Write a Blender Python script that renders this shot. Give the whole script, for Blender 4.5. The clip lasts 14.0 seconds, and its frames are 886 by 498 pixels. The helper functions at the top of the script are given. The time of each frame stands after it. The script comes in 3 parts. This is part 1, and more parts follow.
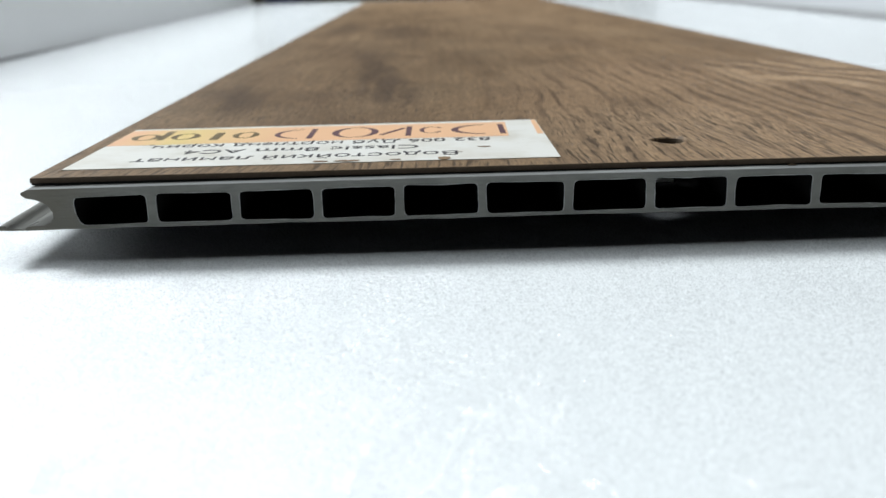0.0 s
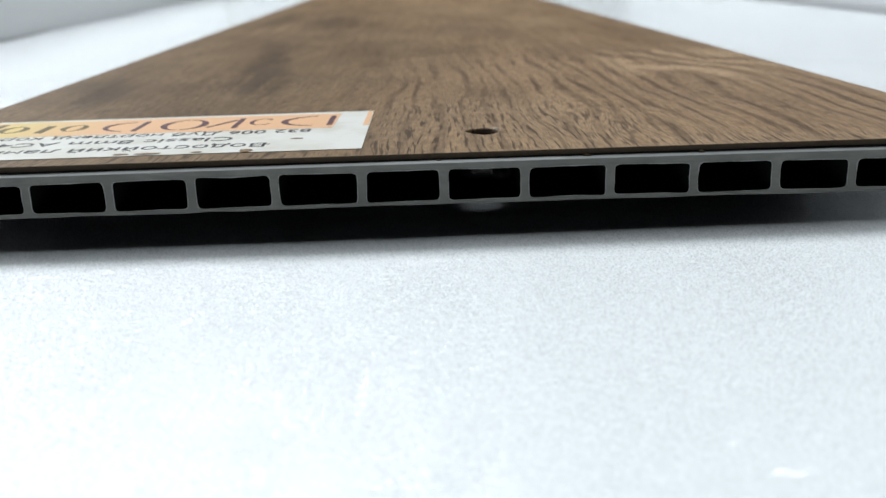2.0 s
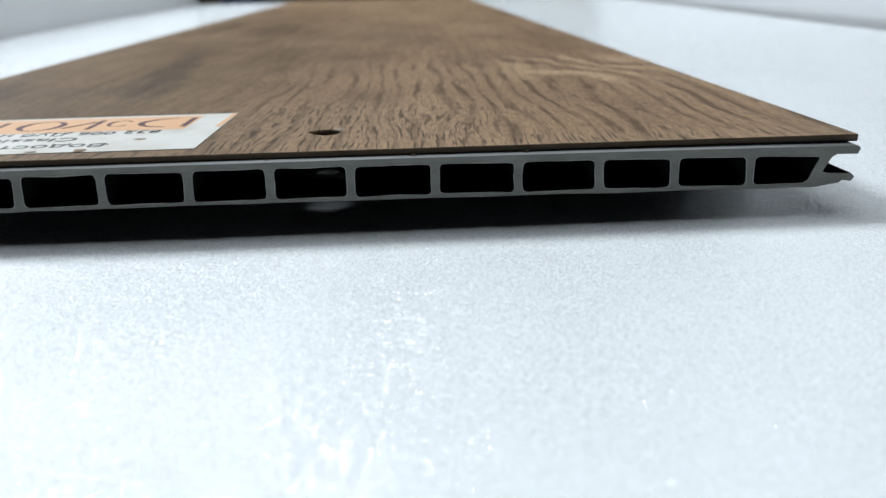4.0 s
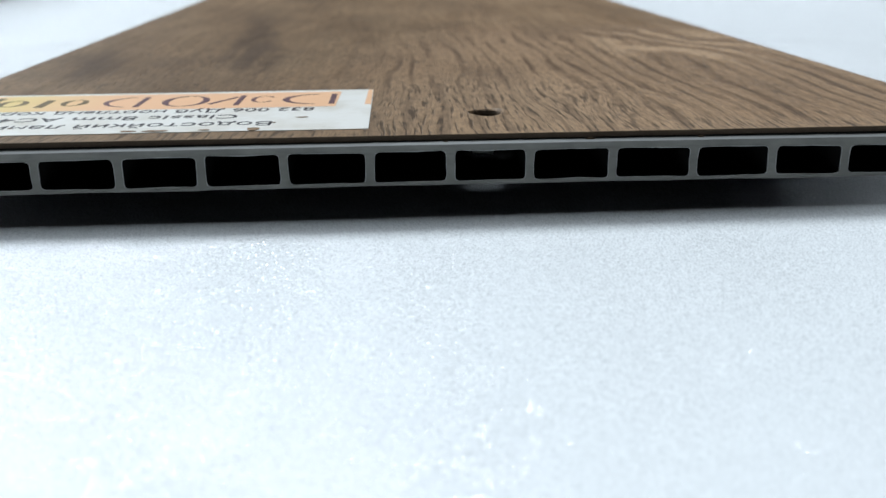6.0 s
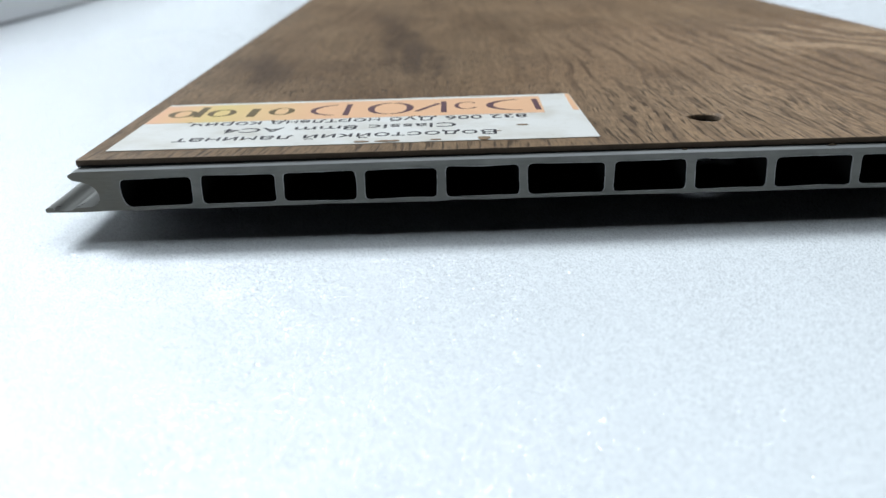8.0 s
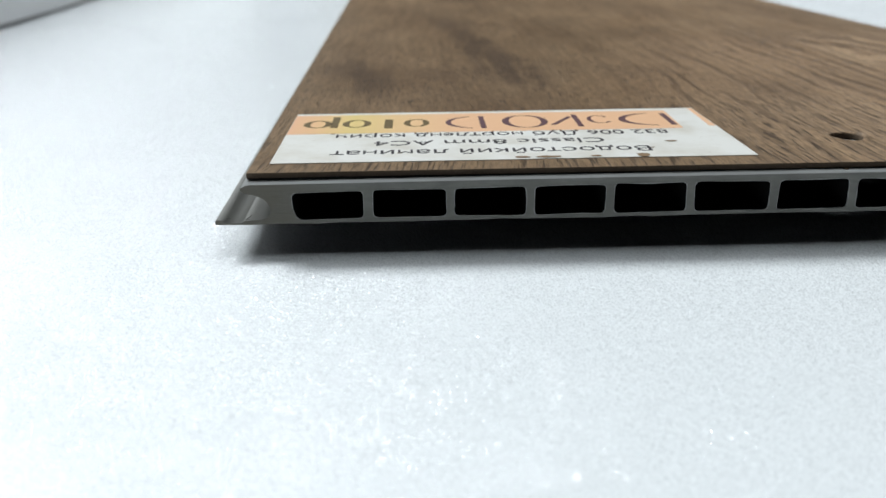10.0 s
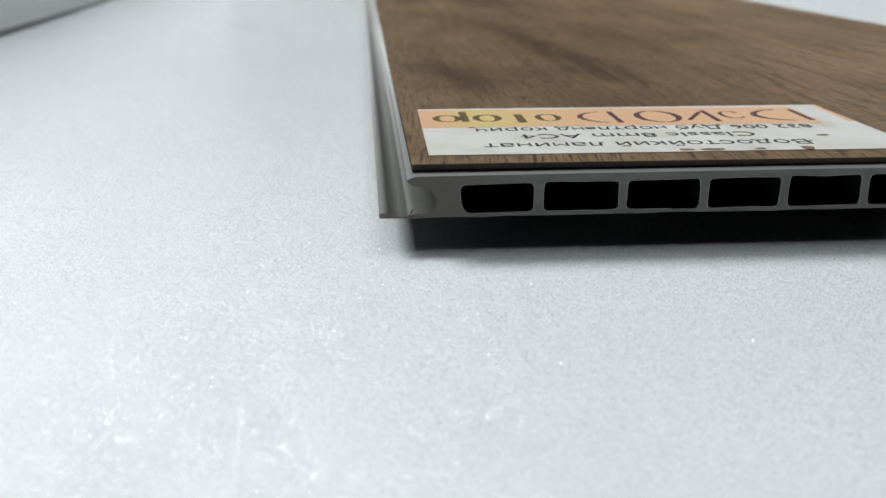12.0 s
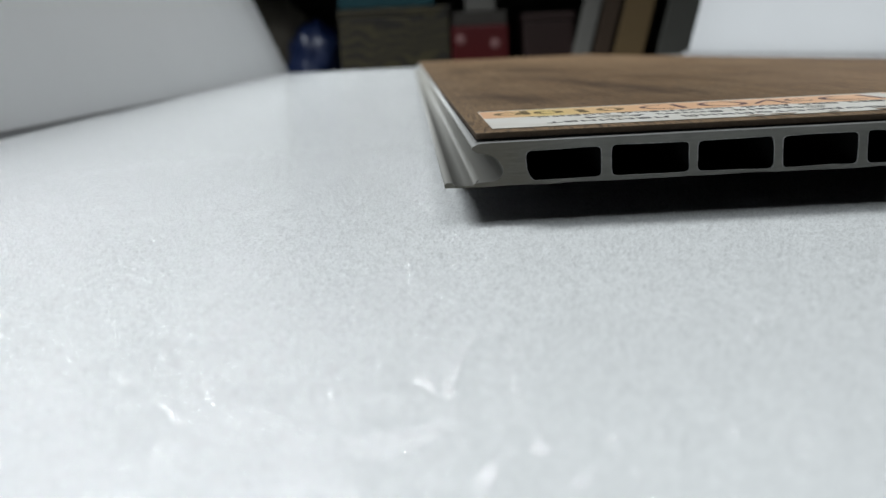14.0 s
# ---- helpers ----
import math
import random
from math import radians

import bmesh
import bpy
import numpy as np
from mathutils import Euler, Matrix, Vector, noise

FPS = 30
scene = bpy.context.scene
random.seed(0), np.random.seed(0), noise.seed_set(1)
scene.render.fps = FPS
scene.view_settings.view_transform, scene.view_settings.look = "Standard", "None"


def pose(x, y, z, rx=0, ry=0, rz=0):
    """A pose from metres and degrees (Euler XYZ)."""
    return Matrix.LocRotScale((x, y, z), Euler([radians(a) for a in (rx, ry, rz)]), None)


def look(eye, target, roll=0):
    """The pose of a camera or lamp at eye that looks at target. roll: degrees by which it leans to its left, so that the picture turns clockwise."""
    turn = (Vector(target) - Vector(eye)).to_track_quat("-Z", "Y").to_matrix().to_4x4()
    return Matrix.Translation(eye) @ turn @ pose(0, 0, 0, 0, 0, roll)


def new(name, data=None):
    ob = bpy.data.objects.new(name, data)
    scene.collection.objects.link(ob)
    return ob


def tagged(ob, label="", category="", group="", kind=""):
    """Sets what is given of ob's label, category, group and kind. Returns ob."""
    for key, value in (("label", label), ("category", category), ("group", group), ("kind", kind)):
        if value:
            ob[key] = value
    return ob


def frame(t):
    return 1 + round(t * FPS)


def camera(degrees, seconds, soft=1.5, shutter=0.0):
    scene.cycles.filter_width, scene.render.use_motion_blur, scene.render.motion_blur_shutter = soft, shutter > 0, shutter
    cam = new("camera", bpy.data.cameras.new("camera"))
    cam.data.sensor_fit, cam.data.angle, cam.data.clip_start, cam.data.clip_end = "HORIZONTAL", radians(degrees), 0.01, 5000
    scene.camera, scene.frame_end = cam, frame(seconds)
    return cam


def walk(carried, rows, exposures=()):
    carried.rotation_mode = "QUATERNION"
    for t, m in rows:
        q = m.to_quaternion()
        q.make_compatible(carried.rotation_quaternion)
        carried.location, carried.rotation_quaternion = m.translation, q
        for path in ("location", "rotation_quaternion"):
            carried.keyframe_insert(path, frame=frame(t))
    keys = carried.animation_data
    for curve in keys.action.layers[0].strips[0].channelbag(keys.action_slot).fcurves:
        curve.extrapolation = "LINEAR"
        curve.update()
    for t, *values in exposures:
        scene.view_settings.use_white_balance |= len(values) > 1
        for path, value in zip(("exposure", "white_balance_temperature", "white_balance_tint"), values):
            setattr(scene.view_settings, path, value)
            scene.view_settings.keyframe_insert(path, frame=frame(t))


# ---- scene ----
cam = camera(52.0, 14.0)
PATH = [
    (0, (0.06655, -0.14442, 0.04382), (0.06658, 0.04692, -0.01440), -1.53),
    (0.5, (0.07269, -0.14431, 0.04333), (0.07227, 0.04682, -0.01557), -1.64),
    (1, (0.08109, -0.14400, 0.04371), (0.08057, 0.04677, -0.01632), -1.83),
    (1.5, (0.08961, -0.14415, 0.04354), (0.09044, 0.04650, -0.01689), -1.79),
    (2, (0.09855, -0.14414, 0.04295), (0.10009, 0.04660, -0.01720), -1.79),
    (2.5, (0.10769, -0.14382, 0.04157), (0.10971, 0.04726, -0.01744), -1.74),
    (3, (0.11664, -0.14392, 0.04124), (0.11951, 0.04739, -0.01700), -1.69),
    (3.62, (0.12332, -0.14507, 0.04079), (0.12697, 0.04633, -0.01711), -1.64),
    (4.25, (0.12488, -0.14760, 0.04108), (0.12946, 0.04355, -0.01758), -1.56),
    (4.88, (0.12035, -0.14972, 0.04203), (0.12588, 0.04088, -0.01832), -1.41),
    (5.5, (0.10913, -0.14964, 0.04349), (0.11551, 0.04016, -0.01924), -1.14),
    (6, (0.09241, -0.14654, 0.04517), (0.10072, 0.04204, -0.02090), -0.62),
    (6.5, (0.07960, -0.14514, 0.04677), (0.08736, 0.04276, -0.02130), -0.52),
    (7, (0.07237, -0.14485, 0.04733), (0.07600, 0.04320, -0.02070), -1.01),
    (7.5, (0.06693, -0.14468, 0.04767), (0.06713, 0.04357, -0.01989), -1.46),
    (8, (0.06106, -0.14473, 0.04881), (0.05924, 0.04333, -0.01921), -1.85),
    (8.62, (0.05306, -0.14469, 0.04991), (0.05092, 0.04329, -0.01833), -1.81),
    (9.25, (0.04250, -0.14503, 0.05191), (0.04288, 0.04277, -0.01690), -1.36),
    (9.88, (0.03107, -0.14505, 0.05317), (0.03480, 0.04259, -0.01594), -0.81),
    (10.5, (0.02091, -0.14423, 0.05237), (0.02658, 0.04354, -0.01626), -0.55),
    (11, (0.01218, -0.14350, 0.05073), (0.01311, 0.04415, -0.01847), -1.01),
    (11.5, (0.00240, -0.14169, 0.04810), (0.00937, 0.04675, -0.01854), -0.45),
    (12, (-0.00484, -0.13904, 0.04836), (0.00838, 0.04924, -0.01778), 0.07),
    (12.5, (-0.01173, -0.13948, 0.05176), (0.00383, 0.05063, -0.00838), 0.90),
    (13, (-0.00947, -0.14418, 0.05254), (-0.00463, 0.04682, -0.00662), 0.16),
    (13.5, (-0.00926, -0.14145, 0.04149), (-0.00095, 0.05118, -0.01165), -0.61),
    (14, (-0.00716, -0.14196, 0.02665), (-0.00554, 0.05340, -0.01615), -2.77),
]
walk(cam, [(t, look(eye, target, roll)) for t, eye, target, roll in PATH], [(0, 0.06, 6500, 11), (3.2, 0.04, 6350, 11), (5.5, 0.0, 6180, 11), (8.2, 0.0, 6150, 11), (10.5, -0.16, 6550, 11), (11.5, -0.3, 6600, 12), (12.5, -0.38, 6650, 12), (13.2, -0.42, 6650, 12), (14, -0.36, 6650, 12)])
cam.data.dof.use_dof, cam.data.dof.focus_distance, cam.data.dof.aperture_fstop = True, 0.150, 27

# ---- world, lamps ----
world = bpy.data.worlds.new("room_world")
world.use_nodes = True
world.node_tree.nodes["Background"].inputs[0].default_value = (0.8, 0.85, 0.9, 1)
world.node_tree.nodes["Background"].inputs[1].default_value = 0.0
scene.world = world


def ceiling_lamp(x, y, z, w, d, watts, colour=(0.90, 0.975, 1.0)):
    data = bpy.data.lights.new("ceiling_panel_light", "AREA")
    data.shape, data.size, data.size_y, data.energy, data.color = "RECTANGLE", w, d, watts, colour
    ob = new("ceiling_panel_light", data)
    ob.matrix_world = pose(x, y, z)
    return ob


LAMPS = [(0.10, 0.45, 1.72, 1.5, 1.6, 18.4), (-1.35, 1.15, 1.72, 1.0, 0.8, 106.0)]
for lamp in LAMPS:
    ceiling_lamp(*lamp)

CM = 0.01
GAP = 0.0058          # underside of the plank over the foam
LENGTH = 0.95         # of the plank
WIDTH = 0.1967
SKEW = -0.017         # the front cut is not quite square


# ---- materials ----
class Graph:
    def __init__(self, name):
        self.mat = bpy.data.materials.new(name)
        self.mat.use_nodes = True
        self.tree = self.mat.node_tree
        self.bsdf = self.tree.nodes["Principled BSDF"]
        self.coord = self.add("ShaderNodeTexCoord").outputs["Object"]

    def add(self, kind, **props):
        node = self.tree.nodes.new(kind)
        for key, value in props.items():
            setattr(node, key, value)
        return node

    def link(self, a, b):
        self.tree.links.new(a, b)

    def put(self, socket, value):
        if hasattr(value, "is_linked"):
            self.link(value, socket)
        else:
            socket.default_value = value

    def mapped(self, scale, shift=(0, 0, 0), turn=(0, 0, 0), source=None):
        node = self.add("ShaderNodeMapping")
        self.link(source or self.coord, node.inputs[0])
        node.inputs["Location"].default_value = shift
        node.inputs["Rotation"].default_value = turn
        node.inputs["Scale"].default_value = scale
        return node.outputs[0]

    def noise(self, vector, scale=1.0, detail=3.0, rough=0.55, warp=0.0):
        node = self.add("ShaderNodeTexNoise")
        self.link(vector, node.inputs["Vector"])
        for key, value in (("Scale", scale), ("Detail", detail), ("Roughness", rough), ("Distortion", warp)):
            node.inputs[key].default_value = value
        return node.outputs["Fac"]

    def cells(self, vector, scale=1.0, feature="F1", output="Distance"):
        node = self.add("ShaderNodeTexVoronoi", feature=feature)
        self.link(vector, node.inputs["Vector"])
        node.inputs["Scale"].default_value = scale
        return node.outputs[output]

    def ramp(self, fac, *stops):
        node = self.add("ShaderNodeValToRGB")
        self.link(fac, node.inputs[0])
        points = node.color_ramp.elements
        while len(points) < len(stops):
            points.new(0.5)
        for point, (at, colour) in zip(points, stops):
            point.position = at
            point.color = (*colour, 1) if isinstance(colour, tuple) else (colour, colour, colour, 1)
        return node.outputs[0]

    def mix(self, fac, a, b, how="MIX"):
        node = self.add("ShaderNodeMix", data_type="RGBA", blend_type=how)
        self.put(node.inputs[0], fac)
        for socket, value in ((node.inputs[6], a), (node.inputs[7], b)):
            self.put(socket, (*value, 1) if isinstance(value, tuple) else value)
        return node.outputs[2]

    def maths(self, op, a, b=0.0, clamp=False):
        node = self.add("ShaderNodeMath", operation=op, use_clamp=clamp)
        self.put(node.inputs[0], a)
        self.put(node.inputs[1], b)
        return node.outputs[0]

    def bump(self, height, distance, strength=1.0, under=None):
        node = self.add("ShaderNodeBump")
        self.link(height, node.inputs["Height"])
        node.inputs["Distance"].default_value = distance
        node.inputs["Strength"].default_value = strength
        if under:
            self.link(under, node.inputs["Normal"])
        return node.outputs[0]

    def done(self, colour, rough=0.5, normal=None, metal=0.0, gloss=0.5):
        self.put(self.bsdf.inputs["Base Color"], (*colour, 1) if isinstance(colour, tuple) else colour)
        self.put(self.bsdf.inputs["Roughness"], rough)
        self.bsdf.inputs["Metallic"].default_value = metal
        self.bsdf.inputs["Specular IOR Level"].default_value = gloss
        if normal:
            self.link(normal, self.bsdf.inputs["Normal"])
        return self.mat


def plain(name, colour, rough=0.6, grain=300.0, depth=0.0001, vary=0.25, gloss=0.4):
    """A worn plain surface: colour that varies at two scales, and a fine relief."""
    g = Graph(name)
    broad = g.noise(g.mapped((9, 9, 9)), 1.0, 4)
    fine = g.noise(g.mapped((grain, grain, grain)), 1.0, 2)
    low = tuple(c * (1 - vary) for c in colour)
    high = tuple(min(1, c * (1 + vary)) for c in colour)
    tone = g.mix(g.maths("ADD", g.maths("MULTIPLY", broad, 0.65), g.maths("MULTIPLY", fine, 0.35)), low, high)
    return g.done(tone, rough, g.bump(fine, depth), gloss=gloss)


def foam_material():
    g = Graph("white_foam")
    broad = g.noise(g.mapped((14, 22, 14)), 1.0, 3)
    grain = g.noise(g.mapped((1100, 1100, 1100)), 1.0, 3, 0.65)
    pores = g.cells(g.mapped((1100, 1100, 1100)), 1.0, "SMOOTH_F1")
    tone = g.mix(broad, (0.765, 0.787, 0.800), (0.832, 0.853, 0.865))
    tone = g.mix(g.maths("MULTIPLY", g.ramp(grain, (0.35, 1.0), (0.6, 0.0)), 0.10), tone, (0.62, 0.64, 0.66))
    height = g.maths("ADD", g.maths("MULTIPLY", pores, 0.7), g.maths("MULTIPLY", grain, 0.6))
    mat = g.done(tone, 0.5, g.bump(height, 0.00016, 0.4), gloss=0.3)
    # thin film facets of the foam cells: each one tilted its own way, and shiny
    flakes = g.cells(g.mapped((7200, 7200, 7200)), 1.0, "F1", "Color")
    some = g.add("ShaderNodeSeparateColor")
    g.link(flakes, some.inputs[0])
    lean = g.add("ShaderNodeVectorMath", operation="MULTIPLY_ADD")
    g.link(flakes, lean.inputs[0])
    lean.inputs[1].default_value, lean.inputs[2].default_value = (2.0, 2.0, 0.0), (-1.0, -1.0, 0.0)
    # most facets lie rather flat, every fifth stands steep
    tilt = g.add("ShaderNodeVectorMath", operation="MULTIPLY")
    g.link(lean.outputs[0], tilt.inputs[0])
    g.link(g.ramp(some.outputs[2], (0.84, 0.47), (0.86, 0.82)), tilt.inputs[1])
    geo = g.add("ShaderNodeNewGeometry")
    total = g.add("ShaderNodeVectorMath", operation="ADD")
    g.link(geo.outputs["Normal"], total.inputs[0])
    g.link(tilt.outputs[0], total.inputs[1])
    unit = g.add("ShaderNodeVectorMath", operation="NORMALIZE")
    g.link(total.outputs[0], unit.inputs[0])
    g.link(unit.outputs[0], g.bsdf.inputs["Coat Normal"])
    g.link(g.ramp(some.outputs[2], (0.15, 0.2), (0.5, 1.0)), g.bsdf.inputs["Coat Weight"])
    g.bsdf.inputs["Coat Roughness"].default_value = 0.075
    g.bsdf.inputs["Coat IOR"].default_value = 1.85
    return mat


# x, y, half width, half length, slant, strength of each dark cloud of the print
SMUDGES = [(0.0150, 0.093, 0.0085, 0.046, -0.148, 0.85), (0.0035, 0.110, 0.010, 0.016, 0.0, 0.55), (0.049, 0.135, 0.0095, 0.105, -0.12, 0.85),
           (0.050, 0.100, 0.017, 0.036, -0.10, 0.45), (0.031, 0.095, 0.012, 0.014, 0.0, 0.35), (0.042, 0.205, 0.012, 0.055, -0.10, 0.5),
           (0.0144, 0.41, 0.014, 0.10, 0.0, 0.6), (0.046, 0.36, 0.022, 0.09, 0.0, 0.6), (0.143, 0.170, 0.020, 0.05, 0.0, 0.35),
           (0.112, 0.072, 0.010, 0.032, -0.25, 0.35), (0.118, 0.30, 0.030, 0.11, 0.0, 0.35)]


def wood_material():
    """Brown oak print: fine grain along y, some wild figure, dark smoky patches, fine pores."""
    g = Graph("brown_oak_decor")
    bend = g.noise(g.mapped((22, 6, 1)), 1.0, 2)
    bend2 = g.noise(g.mapped((75, 20, 1), (3, 1, 0)), 1.0, 2)
    split = g.add("ShaderNodeSeparateXYZ")
    g.link(g.coord, split.inputs[0])
    x = g.maths("ADD", split.outputs[0], g.maths("MULTIPLY", bend, 0.022))
    x = g.maths("ADD", x, g.maths("MULTIPLY", bend2, 0.0045))
    wavy = g.add("ShaderNodeCombineXYZ")
    g.link(x, wavy.inputs[0])
    g.link(split.outputs[1], wavy.inputs[1])
    figure = g.noise(g.mapped((230, 10, 1), source=wavy.outputs[0]), 1.0, 5, 0.68)
    streak = g.noise(g.mapped((620, 26, 1), (5, 2, 0), source=wavy.outputs[0]), 1.0, 3, 0.6)
    smoke = g.noise(g.mapped((30, 17, 1), (0.7, 4.4, 0)), 1.0, 5, 0.66, 0.5)
    lines = g.add("ShaderNodeTexWave", wave_type="BANDS", bands_direction="X")
    g.link(g.mapped((1, 0.12, 1), (0.02, 0, 0), source=wavy.outputs[0]), lines.inputs["Vector"])
    for key, value in (("Scale", 95.0), ("Distortion", 7.0), ("Detail", 4.0), ("Detail Scale", 2.2), ("Detail Roughness", 0.62)):
        lines.inputs[key].default_value = value
    area = g.noise(g.mapped((32, 12, 1), (4, 8, 0)), 1.0, 3, 0.6)
    cloud = g.noise(g.mapped((12, 8, 1), (2.2, 7, 0)), 1.0, 4, 0.6)
    pores = g.noise(g.mapped((2400, 130, 1), (1, 9, 0), source=wavy.outputs[0]), 1.0, 2, 0.5)
    patch = g.noise(g.mapped((60, 34, 1), (8, 3, 0)), 1.0, 3, 0.6)
    smear = g.noise(g.mapped((260, 17, 1), (2, 6, 0), source=wavy.outputs[0]), 1.0, 4, 0.65)
    # a small sideways drift of the clouds
    drift = g.maths("MULTIPLY", g.maths("SUBTRACT", g.noise(g.mapped((60, 40, 1), (9, 1, 0)), 1.0, 3, 0.6), 0.5), 0.012)
    tone = g.ramp(figure, (0.34, (0.133, 0.075, 0.038)), (0.46, (0.210, 0.128, 0.069)), (0.55, (0.278, 0.178, 0.101)), (0.70, (0.36, 0.247, 0.148)))
    veins = g.maths("MULTIPLY", g.ramp(lines.outputs[0], (0.05, 1.0), (0.52, 0.0)), g.ramp(area, (0.44, 0.02), (0.60, 1.0)))
    tone = g.mix(g.maths("MULTIPLY", veins, 0.75), tone, (0.105, 0.066, 0.040))
    tone = g.mix(g.maths("MULTIPLY", g.ramp(streak, (0.36, 1.0), (0.5, 0.0)), 0.45), tone, (0.100, 0.066, 0.043))
    tone = g.mix(g.maths("MULTIPLY", g.ramp(cloud, (0.42, 0.0), (0.66, 1.0)), 0.38), tone, (0.285, 0.20, 0.129))
    tone = g.mix(g.maths("MULTIPLY", g.ramp(smoke, (0.49, 0.0), (0.63, 1.0)), 0.75), tone, (0.080, 0.050, 0.031))
    # the print is calmer away from the strongly veined corner
    def near(cx, cy, rx, ry, full, slant=-0.06):
        place = g.add("ShaderNodeCombineXYZ")
        along = g.maths("SUBTRACT", split.outputs[1], cy)
        g.link(g.maths("SUBTRACT", g.maths("ADD", split.outputs[0], drift), g.maths("MULTIPLY", along, slant)), place.inputs[0])
        g.link(g.maths("ADD", split.outputs[1], g.maths("MULTIPLY", drift, 2.0)), place.inputs[1])
        ball = g.add("ShaderNodeTexGradient", gradient_type="SPHERICAL")
        g.link(g.mapped((1 / rx, 1 / ry, 0), (-cx / rx, -cy / ry, 0), source=place.outputs[0]), ball.inputs[0])
        return g.ramp(ball.outputs[1], (0.0, 0.0), (full, 1.0))

    veined = near(0.155, 0.040, 0.090, 0.15, 0.3)
    calm = g.ramp(g.noise(g.mapped((34, 14, 1), (6, 2, 0), source=wavy.outputs[0]), 1.0, 5, 0.68), (0.36, (0.130, 0.083, 0.045)), (0.50, (0.205, 0.138, 0.079)), (0.66, (0.270, 0.189, 0.113)))
    tone = g.mix(g.maths("SUBTRACT", 0.62, g.maths("MULTIPLY", veined, 0.30)), tone, calm)
    tone = g.mix(g.maths("MULTIPLY", veined, 0.5), tone, (0.305, 0.205, 0.124))
    deep = g.add("ShaderNodeTexWave", wave_type="BANDS", bands_direction="X")
    g.link(g.mapped((1, 0.075, 1), (0.05, 0.3, 0), source=wavy.outputs[0]), deep.inputs["Vector"])
    for key, value in (("Scale", 62.0), ("Distortion", 5.5), ("Detail", 4.0), ("Detail Scale", 2.4), ("Detail Roughness", 0.62)):
        deep.inputs[key].default_value = value
    broken = g.noise(g.mapped((300, 32, 1), (7, 7, 0), source=wavy.outputs[0]), 1.0, 2, 0.5)
    cleft = g.maths("MULTIPLY", g.ramp(deep.outputs[0], (0.04, 1.0), (0.42, 0.0)), g.ramp(broken, (0.38, 0.15), (0.58, 1.0)))
    cleft = g.maths("MULTIPLY", cleft, g.maths("ADD", g.maths("MULTIPLY", veined, 0.85), 0.08))
    tone = g.mix(cleft, tone, (0.092, 0.057, 0.034))
    # the pale curl of the figure
    curl = g.add("ShaderNodeTexWave", wave_type="BANDS", bands_direction="DIAGONAL")
    g.link(g.mapped((1, 0.45, 1), (0.01, 0.02, 0), source=wavy.outputs[0]), curl.inputs["Vector"])
    for key, value in (("Scale", 34.0), ("Distortion", 9.0), ("Detail", 2.0), ("Detail Scale", 1.2), ("Detail Roughness", 0.5)):
        curl.inputs[key].default_value = value
    at_curl = near(0.172, 0.122, 0.030, 0.055, 0.5, 0.0)
    tone = g.mix(g.maths("MULTIPLY", g.maths("MULTIPLY", g.ramp(curl.outputs[0], (0.55, 0.0), (0.9, 1.0)), at_curl), 0.8), tone, (0.41, 0.29, 0.18))
    tone = g.mix(g.maths("MULTIPLY", g.maths("MULTIPLY", g.ramp(curl.outputs[0], (0.1, 1.0), (0.4, 0.0)), at_curl), 0.45), tone, (0.13, 0.083, 0.05))
    # dark smoky clouds of the print, each at its place
    for cx, cy, rx, ry, slant, strength in SMUDGES:
        ragged = g.maths("ADD", near(cx, cy, rx, ry, 0.8, slant), g.maths("MULTIPLY", g.maths("SUBTRACT", smear, 0.5), 3.4))
        fray = g.maths("MULTIPLY", g.ramp(ragged, (0.05, 0.0), (0.95, 1.0)), near(cx, cy, rx, ry, 0.45, slant))
        tone = g.mix(g.maths("MULTIPLY", fray, strength), tone, (0.078, 0.049, 0.030))
    spots = g.maths("MULTIPLY", g.ramp(pores, (0.58, 0.0), (0.64, 1.0)), g.ramp(patch, (0.40, 0.25), (0.56, 1.0)))
    tone = g.mix(g.maths("MULTIPLY", spots, 0.65), tone, (0.05, 0.033, 0.022))
    # long open pores, densest in the veined corner and along the front cut
    ticks = g.noise(g.mapped((1250, 75, 1), (3, 5, 0), source=wavy.outputs[0]), 1.0, 2.5, 0.6)
    dense = g.maths("MAXIMUM", g.maths("MULTIPLY", near(0.108, 0.018, 0.050, 0.06, 0.6), 1.0), g.ramp(g.maths("ADD", split.outputs[1], g.maths("MULTIPLY", patch, 0.012)), (0.011, 1.0), (0.019, 0.0)))
    dense = g.maths("MAXIMUM", dense, g.ramp(g.maths("ADD", split.outputs[0], g.maths("MULTIPLY", patch, 0.012)), (0.004, 0.9), (0.014, 0.15)))
    tone = g.mix(g.maths("MULTIPLY", dense, 0.4), tone, (0.33, 0.235, 0.150))
    open_pores = g.maths("MULTIPLY", g.ramp(ticks, (0.53, 0.0), (0.62, 1.0)), dense)
    tone = g.mix(g.maths("MULTIPLY", open_pores, 0.75), tone, (0.042, 0.027, 0.018))
    # the tongue side of the print is a darker, smokier brown
    tone = g.mix(g.maths("MULTIPLY", near(0.015, 0.30, 0.105, 0.62, 0.45, -0.05), g.ramp(smear, (0.3, 1.0), (0.7, 0.55))), tone, g.mix(1.0, tone, (0.66, 0.64, 0.60), "MULTIPLY"))
    # short fibres and specks over everything
    fibre = g.noise(g.mapped((2600, 190, 1), (6, 3, 0), source=wavy.outputs[0]), 1.0, 4, 0.7)
    fleck = g.noise(g.mapped((900, 260, 1), (1, 7, 0), source=wavy.outputs[0]), 1.0, 4, 0.7)
